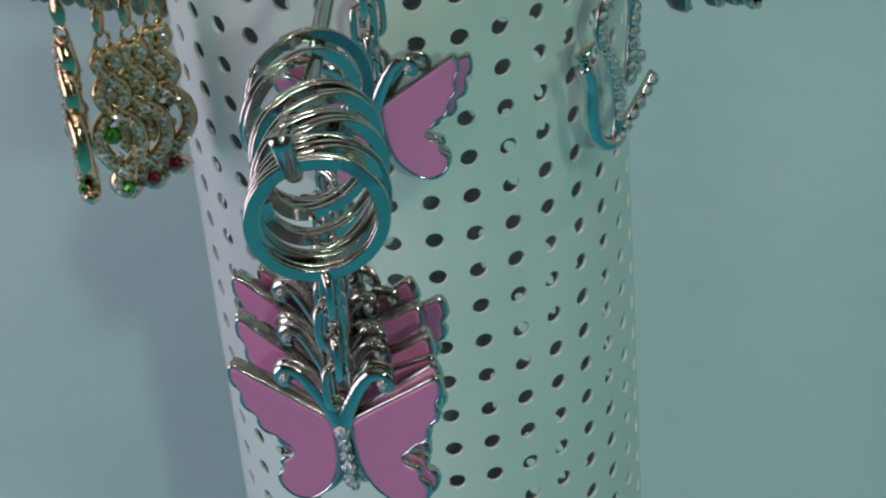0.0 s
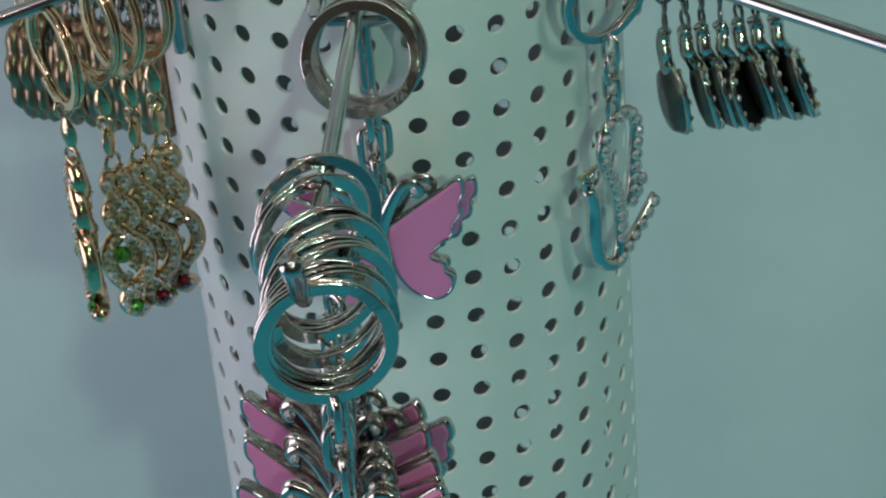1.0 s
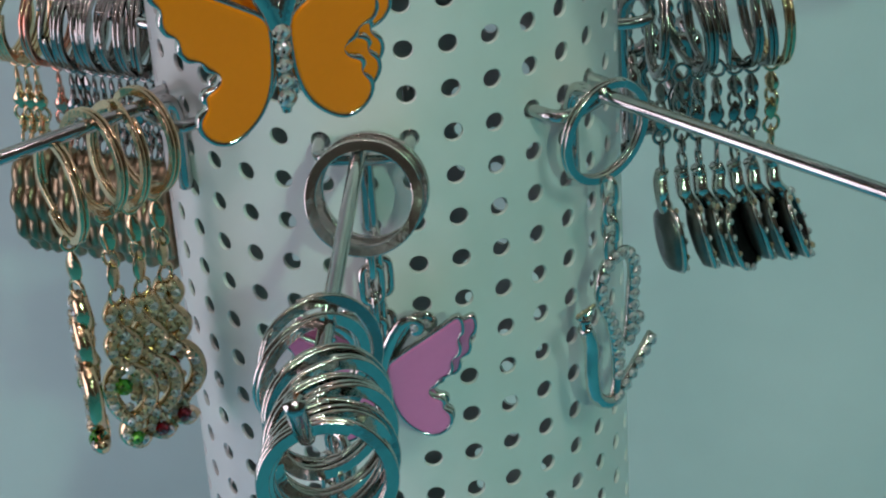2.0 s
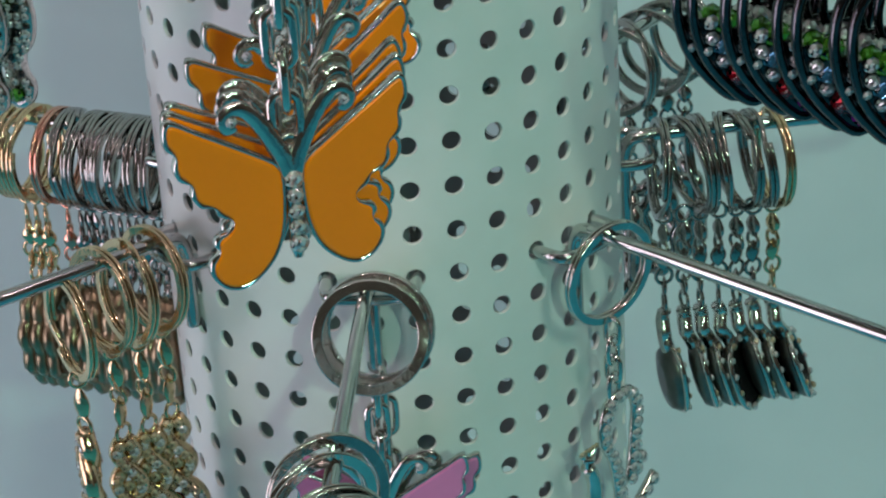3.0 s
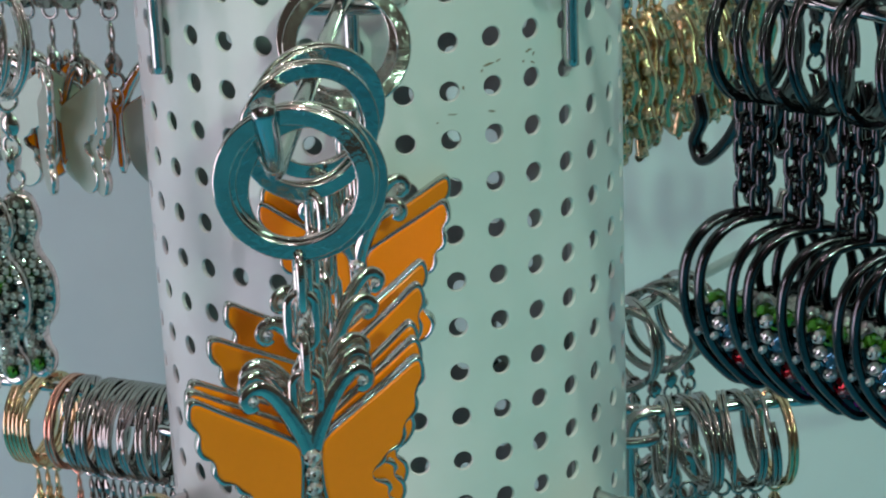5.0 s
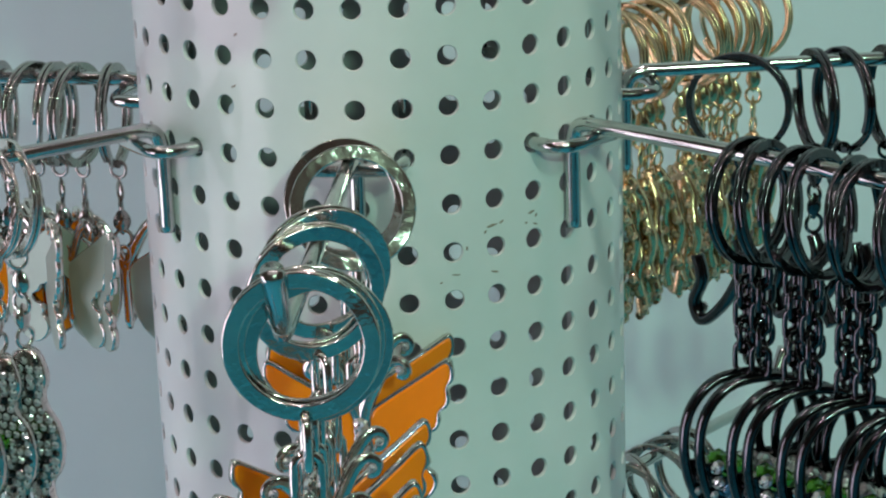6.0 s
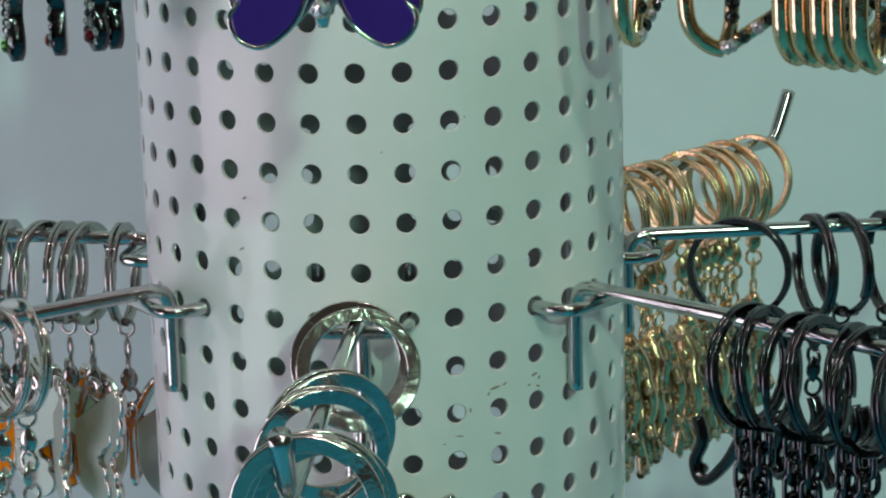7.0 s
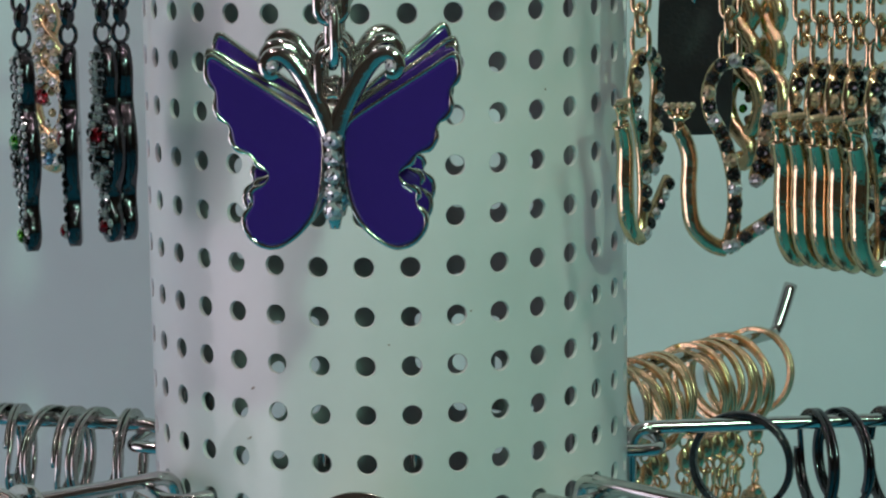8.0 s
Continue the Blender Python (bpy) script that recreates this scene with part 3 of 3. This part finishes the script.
gun_green = pave_chain(GUN, [CLEAR, BLACK_GEM, CLEAR, BLACK_GEM], [GREEN_GEM, BLACK_GEM], "black nickel keychain with clear and green stones", "dark jewelled keychains", 51)
hang(gun_green, -1, TOP, 107, 6, 0, -18)
gun_red = pave_chain(GUN, [CLEAR, BLACK_GEM, BLACK_GEM, CLEAR], [RED_GEM, BLACK_GEM], "black nickel keychain with clear and red stones", "dark jewelled keychains", 51)
for r, pend in ((94.5, -34), (85, -8), (80, -20)):
    hang(gun_red, -1, TOP, r, 4, 0, pend)
silver_jewel = pave_chain(NICKEL, [CLEAR, CLEAR, BLACK_GEM, CLEAR, CLEAR], [GREEN_GEM, CLEAR], "silver keychain with packed clear and green stones", "silver jewelled keychains", 52)
for r, yaw, pend in ((110, 4, 30), (117, 12, 16), (125, 8, 10), (134, 10, 12)):
    hang(silver_jewel, -1, 12, r, yaw, -6, pend)
gold_far = figure_chain(YELLOW_GOLD, [AMBER_GEM, CLEAR], [RED_GEM, BLUE_GEM], "yellow gold keychain with amber and red stones", "gold keychains behind", 45)
hang(gold_far, -2, TOP, 100, 10, 0, 72)
gold_leafy = figure_chain(YELLOW_GOLD, [GREEN_GEM, AMBER_GEM], [GREEN_GEM, GREEN_GEM], "yellow gold keychain with green stones", "gold keychains behind", 45)
hang(gold_leafy, 2, TOP, 100, 0, 0, 40)
hang(gold_leafy, 2, TOP, 108, 0, 0, 20)


# outline pendants with a crown, on gold and on silver
def outline_pendant(metal, stones, z, parent, label):
    stem = [(-12.5, 0, -16.5), (-11.0, 0, -19), (-9.6, 0, -24), (-9.8, 0, -32), (-8.6, 0, -40), (-4.5, 0, -44.5), (-0.5, 0, -46)]
    arch = [(-0.5, 0, -46), (1.2, 0, -40), (1.2, 0, -30), (-1.0, 0, -20), (-4.6, 0, -13), (-5.0, 0, -7), (-2.5, 0, -2), (2.5, 0, -0.5), (7.5, 0, -2.2),
            (9.8, 0, -8), (8.8, 0, -16), (8.0, 0, -23), (6.5, 0, -29.5), (10, 0, -26), (12, 0, -23)]
    bar = [(-0.5, 0, -46), (5, 0, -42.5), (12, 0, -38), (18, 0, -33.5)]
    p = wire_part("outline_pendant", [(stem, False)], 2.0, metal, parent, label, mm(0, 0, z), 1.1, 10)
    wire_part("stone_setting", [(arch, False), (bar, False)], 1.8, metal, p, flat=0.8)
    wire_part("crown", [([(-12.5, 0, -17.5), (-13.0, 0, -14.5), (-15.2, 0, -11.7)], False), ([(-12.5, 0, -17.5), (-12.2, 0, -14.5), (-12.2, 0, -11.1)], False),
                        ([(-12.5, 0, -17.5), (-11.4, 0, -14.5), (-9.2, 0, -11.7)], False), ([(-14.4, 0, -13.5), (-12.2, -1.2, -14.1), (-10, 0, -13.5)], False)], 0.8, metal, p)
    for x in (-15.4, -12.2, -9.0, -13.8, -10.6):
        gem(p, x, -0.5, -11.1, 0.9, AMBER_GEM)
    gems_along(p, arch[1:], 25, 1.85, stones, -1.2)
    gems_along(p, bar, 6, 1.8, [CLEAR, stones[0]], -1.2)
    gem(p, -0.5, -1.6, -45.2, 1.7, CLEAR)
    return p


def outline_chain(metal, stones, label, group, join):
    kc = new_keychain(label, group)
    key_ring(kc, metal)
    chain(kc, metal, -27, -join, "oval")
    outline_pendant(metal, stones, -join, kc, label.split(" with")[0] + " open outline pendant with a small crown")
    return kc


crown_gold = outline_chain(GOLD, [BLACK_GEM, BLACK_GEM, CLEAR, BLACK_GEM, AMBER_GEM], "pale gold keychain with black and clear stones", "gold outline keychains", 53.4)
for r, yaw, pend in ((88, 0, 16), (115, 4, -46), (136, 0, 8), (141, 2, 4), (146, -2, 10), (151, 0, 6), (157, 2, 4)):
    hang(crown_gold, 1, TOP, r, yaw, 0, pend)
crown_silver = outline_chain(NICKEL, [CLEAR], "silver keychain with small clear stones", "silver outline keychain", 50)
hang(crown_silver, 1, 0, 80, -8, 4, 10)


# black hearts with coloured stones
def heart_pendant(z, parent):
    loop = [(0, 0, 0), (8.5, 0, -1.5), (14.5, 0, -8), (16, 0, -18), (13.5, 0, -29), (7.5, 0, -38), (0, 0, -44), (-7.5, 0, -38), (-13.5, 0, -29), (-16, 0, -18), (-14.5, 0, -8), (-8.5, 0, -1.5)]
    p = wire_part("heart_pendant", [(loop, True)], 1.3, GUN, parent, "black nickel heart loop half filled with coloured stones", mm(0, 0, z), 1.25, 10)
    inner = [(9, 0, -4), (5, 0, -10), (4.2, 0, -18), (7, 0, -24), (12, 0, -26)]
    wire_part("inner_loop", [(inner, False)], 1.2, GUN, p)
    lower = [q for q in smooth_path([(x * 0.95, w) for x, y, w in loop[::-1]], 4, True) if q[1] < -18]
    lower = sorted(lower, key=lambda q: math.atan2(q[1] + 30, q[0]))
    vs, fs = slab([(lower, 0.9), (lower, -0.5)])
    place("stone_bed", capped("stone_bed", (vs, fs), GUN), p)
    spots = [(-11.6, -21.5, 1.6, CLEAR), (-7.6, -21.8, 2.7, GREEN_GEM), (-3.4, -22.4, 1.6, CLEAR), (0.6, -22, 2.2, CLEAR), (4.6, -23, 1.6, CLEAR), (8.6, -23.6, 2.0, CLEAR), (-11.4, -25.6, 1.5, CLEAR),
             (-8.2, -27.2, 2.6, BLUE_GEM), (-4.0, -26.2, 1.6, CLEAR), (-0.6, -26.4, 1.5, CLEAR), (3.2, -27.2, 2.2, GREEN_GEM), (7.4, -27.6, 1.5, CLEAR), (-8.6, -31.6, 1.5, CLEAR), (-4.2, -31, 2.0, CLEAR),
             (0.2, -30.8, 2.5, RED_GEM), (4.6, -31.4, 1.5, CLEAR), (7.8, -31.2, 1.3, AMBER_GEM), (-4.4, -35.4, 2.7, RED_GEM), (0.6, -35.4, 1.6, CLEAR), (4.2, -34.8, 1.5, MAGENTA_GEM), (0.4, -39.4, 2.3, MAGENTA_GEM),
             (-12.6, -28.6, 1.0, CLEAR), (11.2, -26.4, 1.2, CLEAR), (-6.4, -24.4, 1.0, CLEAR), (-1.8, -33.6, 1.0, CLEAR)]
    for x, w, s, m in spots:
        gem(p, x, -1.4, w, 1.26 * s, m, random.uniform(-14, 14), random.uniform(-14, 14))
    return p


hearts = new_keychain("black nickel keychain with a jewelled heart loop", "black heart keychains")
key_ring(hearts, GUN, 15.5, 2.2)
chain(hearts, GUN, -28, -56)
for q in range(5):
    place("chain_link", link_mesh(GUN, 6.6, 5.0, 0.8), hearts, m=mm(2.4, 0.8, -31 - 5.2 * q, 0, 0, 50 + 80 * (q % 2)))
heart_pendant(-57, hearts)
for r, yaw, lean, pend in ((121, -2, -6, -26), (126, 8, -8, -38), (135.5, -2, -8, -28), (140.5, 6, -10, -38), (150.5, 10, -8, -44), (155.5, -2, -6, -30), (165.5, 2, -8, -32), (170.5, 8, -8, -40),
                           (182, 4, -8, -36)):
    hang(hearts, 1, 12, r, yaw, lean, pend)


# gunmetal wishbone keychains
def fork_pendant(z, parent):
    a = [(0, 0, 0), (-2, 0, -5), (-1, 0, -11), (-5, 0, -20), (-9, 0, -25)]
    b = [(-1, 0, -11), (4, 0, -19), (11, 0, -26), (15, 0, -27), (17, 0, -22), (14, 0, -15), (16, 0, -8)]
    p = wire_part("fork_pendant", [(a, False), (b, False)], 1.7, GUN, parent, "black nickel curved fork pendant", mm(0, 0, z), 1.4)
    gem(p, -1.0, -1.9, -4, 2.2, BLACK_GEM)
    gem(p, 15.0, -1.9, -24, 1.6, CLEAR)
    return p


forks = new_keychain("black nickel keychain with a curved fork pendant", "black fork keychains")
key_ring(forks, GUN, 15.0, 1.8, 3.0)
chain(forks, GUN, -27, -52, "bead")
fork_pendant(-52, forks)
for r, yaw, pend in ((100, 62, -30), (122, 4, 20), (130, 14, 30), (143, 4, 10), (150, -6, 40), (161, 8, 20)):
    hang(forks, 2, 12, r, yaw, 0, pend)


# leaf keychains in yellow gold, behind
def leaf_pendant(z, parent, metal, label):
    """Rough branching pendant of knobbly strands."""
    strands = []
    for x0, x1, ln in ((0, -6.5, 33), (0, -3.0, 39), (0, 0.5, 44), (0, 3.6, 36), (0, 7.0, 30)):
        strands.append(([(x0 + (x1 - x0) * min(1, 2.2 * q / 7) + 0.8 * math.sin(2.1 * q + ln), 0.9 * math.cos(1.7 * q + x1), -ln * q / 7) for q in range(8)], False))
    p = wire_part("leaf_pendant", strands, 2.0, metal, parent, label, mm(0, 0, z), segs=6)
    for path, _ in strands:
        for q in range(1, 8):
            x, y, w = path[q]
            gem(p, x, y - 1.2, w, 1.9, AMBER_GEM if q % 3 else CLEAR, rz=20 * (-1) ** q)
            gem(p, x + 1.0, y + 1.2, w + 2, 1.7, AMBER_GEM, 180)
    return p


leaves = new_keychain("yellow gold keychain with a textured leaf pendant", "gold leaf keychains")
key_ring(leaves, YELLOW_GOLD, 15, 1.7, 3.0)
chain(leaves, YELLOW_GOLD, -27, -54, "bead")
leaf_pendant(-54, leaves, YELLOW_GOLD, "textured yellow gold leaf pendant")
for i, r in enumerate((108, 113, 117, 124, 128, 133, 146, 150, 154, 159, 164, 168, 173, 178, 190)):
    hang(leaves, 2.84, 12, r, (-6, 3, 7, -2, 5, -8, 2, 6)[i % 8], (4, -6, 2, -3, 6)[i % 5], (60, -70, 20, 95, -35, 50, -10)[i % 7], up=(0, -1.5, 0.5, -2.5, 0)[i % 5])


# dished plates behind
def dish_pendant(z, parent):
    n = 24
    rim = [(9.6 * math.sin(a) * (1 + 0.12 * math.cos(2 * a)), -22.5 + 10.6 * math.cos(a)) for a in np.linspace(0, 6.283, n, endpoint=False)][::-1]
    shell = [(offset_outline(rim, 3), 3.4), (offset_outline(rim, 0.6), 2.4), (rim, 0.5), (rim, -1.4)]
    p = place("dish_pendant", capped("dish_pendant", slab(shell, False, True), DARK_SHELL), parent, "dished plate pendant, dark inside, with a stone-set rim", mm(0, 0, z))
    bowl = [(offset_outline(rim, 0.5), -1.4), (offset_outline(rim, 1.2), 0.3), (offset_outline(rim, 3.2), 2.2)]
    place("dark_bowl", capped("dark_bowl", slab(bowl, True, False), BLACK_ENAMEL), p)
    wire_part("rim", [([(x, -0.9, w) for x, w in rim], True)], 1.0, NICKEL, p, segs=6)
    for i in range(0, n, 2):
        gem(p, rim[i][0], -2.0, rim[i][1], random.uniform(0.8, 1.2), CLEAR if i % 3 else AMBER_GEM)
    wire_part("bail", [([(0, 0, 1), (1.2, 0.4, -2.0), (-1.0, 1.2, -6.0), (0.4, 0.6, -10), (0, 0, -13)], False)], 1.75, NICKEL, p, flat=1.3)
    return p


dishes = new_keychain("silver keychain with a dark dished pendant", "silver dish keychains")
key_ring(dishes, DARKER_NICKEL, 15, 1.9, 2.8)
chain(dishes, DARKER_NICKEL, -27, -60, "bead")
dish_pendant(-61, dishes)
for i, r in enumerate((79, 85, 90, 95.5, 101, 106)):
    hang(dishes, 2, 0, r, (-4, 14, 2, -10, 12, 4)[i], (4, -8, -3, -9, -2, -6)[i], (12, -20, -14, -22, -16, -20)[i], nod=(-6, -15, -17, -19, -18, -21)[i])
dish_gold = new_keychain("pale gold keychain with a dark dished pendant", "silver dish keychains")
key_ring(dish_gold, GOLD, 15, 1.9, 2.8)
chain(dish_gold, GOLD, -27, -60, "bead")
dish_pendant(-61, dish_gold)
hang(dish_gold, 2, 0, 112, 6, 0, -20, nod=-20)


# scalloped ring pendants behind
def scallop_pendant(z, parent, metal):
    path = [((9.0 + 0.9 * math.cos(9 * a)) * math.sin(a), 0, -16 + (15.5 + 0.9 * math.cos(9 * a)) * math.cos(a)) for a in np.linspace(0, 6.283, 54, endpoint=False)]
    v, f = sweep(path, 2.5, 8, True)
    p = place("scallop_pendant", mesh_from("scallop_pendant", v, f, metal), parent, "scalloped oval frame pendant", mm(0, 0, z))
    return p


def scallop_chain(metal, pend_metal, label):
    kc = new_keychain(label, "scalloped keychains")
    key_ring(kc, metal, 15, 2.0, 2.8)
    chain(kc, metal, -27, -58, "bead")
    scallop_pendant(-60, kc, pend_metal)
    return kc


sc_silver = scallop_chain(DARKER_NICKEL, BRONZE, "silver keychain with a bronze scalloped frame")
for i, r in enumerate((74, 77.5, 80.5, 84, 86.5, 89.5, 92.5, 95.5, 98.5, 101.5, 104, 106.5)):
    hang(sc_silver, -2.15, 0, r, (28, 16, 4, -3, 2, -4, 3, 5, -2)[i % 9], (4, -2, 2, -2, 3, -1, 2)[i % 7], (20, -24, 34, -10, 26, -30, 12, -16, 30)[i % 9])
sc_rose = scallop_chain(ROSE, BRONZE, "rose copper keychain with a bronze scalloped frame")
hang(sc_rose, -2.15, 0, 111, 0, 0, 10)
sc_gold = scallop_chain(GOLD, BRONZE, "pale gold keychain with a bronze scalloped frame")
for i, r in enumerate((119, 122.5, 126)):
    hang(sc_gold, -2.15, 0, r, 2 * i - 2, 0, 10 - 8 * i)
sc_back = scallop_chain(DARKER_NICKEL, DARKER_NICKEL, "silver keychain with a silver scalloped frame")
for r, yaw in ((110, 30), (118, -24), (130, 10), (140, 26), (150, -10)):
    hang(sc_back, 2.84, 0, r, yaw, 0, yaw)


# a black tag far up behind
tag = new_keychain("black leather tag keychain on a silver ring", "dark tag keychain")
key_ring(tag, NICKEL)
chain(tag, NICKEL, -27, -44)
pts = even_outline([(-8, 0), (8, 0), (10, -3), (10, -34), (7, -38), (-7, -38), (-10, -34), (-10, -3)][::-1], 40)
place("tag_pendant", capped("tag_pendant", slab([(offset_outline(pts, 0.6), 2.0), (pts, 1.4), (pts, -1.4), (offset_outline(pts, 0.6), -2.0)]), LEATHER), tag, "black leather tag", mm(0, 0, -43))
hang(tag, 2, TOP, 86, 50, 0, 20)


# scuffs on the column's paint
def scuff(col, row, du, dv, wide, high, turn):
    a0 = (col + 1) * STEP
    pts = []
    for i in range(9):
        a = 2 * math.pi * i / 9
        k = 1 + 0.35 * math.sin(3.1 * i + 10 * du)
        x, y = wide / 2 * k * math.cos(a), high / 2 * k * math.sin(a)
        u, v = du + x * math.cos(turn) - y * math.sin(turn), dv + x * math.sin(turn) + y * math.cos(turn)
        g = a0 + u * MM / TUBE_R
        pts.append(((TUBE_R + 0.00008) * math.sin(g), -(TUBE_R + 0.00008) * math.cos(g), row * ROW + v * MM))
    place("scuff", mesh_from("scuff", pts, [tuple(range(9))], SCUFF, False), column)


for spec in ((2, 10, -1.2, 5.6, 3.0, 0.7, 0.2), (2, 10, 1.6, 6.2, 1.6, 0.5, 0.5), (2, 10, -3.0, 4.2, 1.0, 0.6, 1.0), (2, 9, -0.6, 6.0, 2.2, 0.5, -0.2), (3, 11, -1.0, -5.4, 2.0, 0.7, 0.3), (3, 11, 0.6, -6.4, 1.2, 0.6, 0.9),
             (3, 10, -2.6, 4.6, 1.0, 0.6, 0.2), (3, 10, 0.2, 3.9, 1.4, 0.5, -0.4), (1, 9, 0.6, 6.6, 2.6, 0.35, -0.1), (1, 10, 3.6, 0.6, 0.7, 1.2, 0.2), (1, 9, -3.4, 4.9, 0.8, 0.4, 0.3), (-4, 14, 4.4, 5.6, 1.4, 0.5, 0.6),
             (-1, 15, 6.0, 5.6, 0.5, 0.5, 0), (1, 16, 3.7, 0.8, 0.5, 0.5, 0), (3, 20, 2.6, 5.0, 0.6, 0.6, 0), (-4, 13, 3.0, 5.0, 2.0, 0.5, 0.5)):
    scuff(*spec)
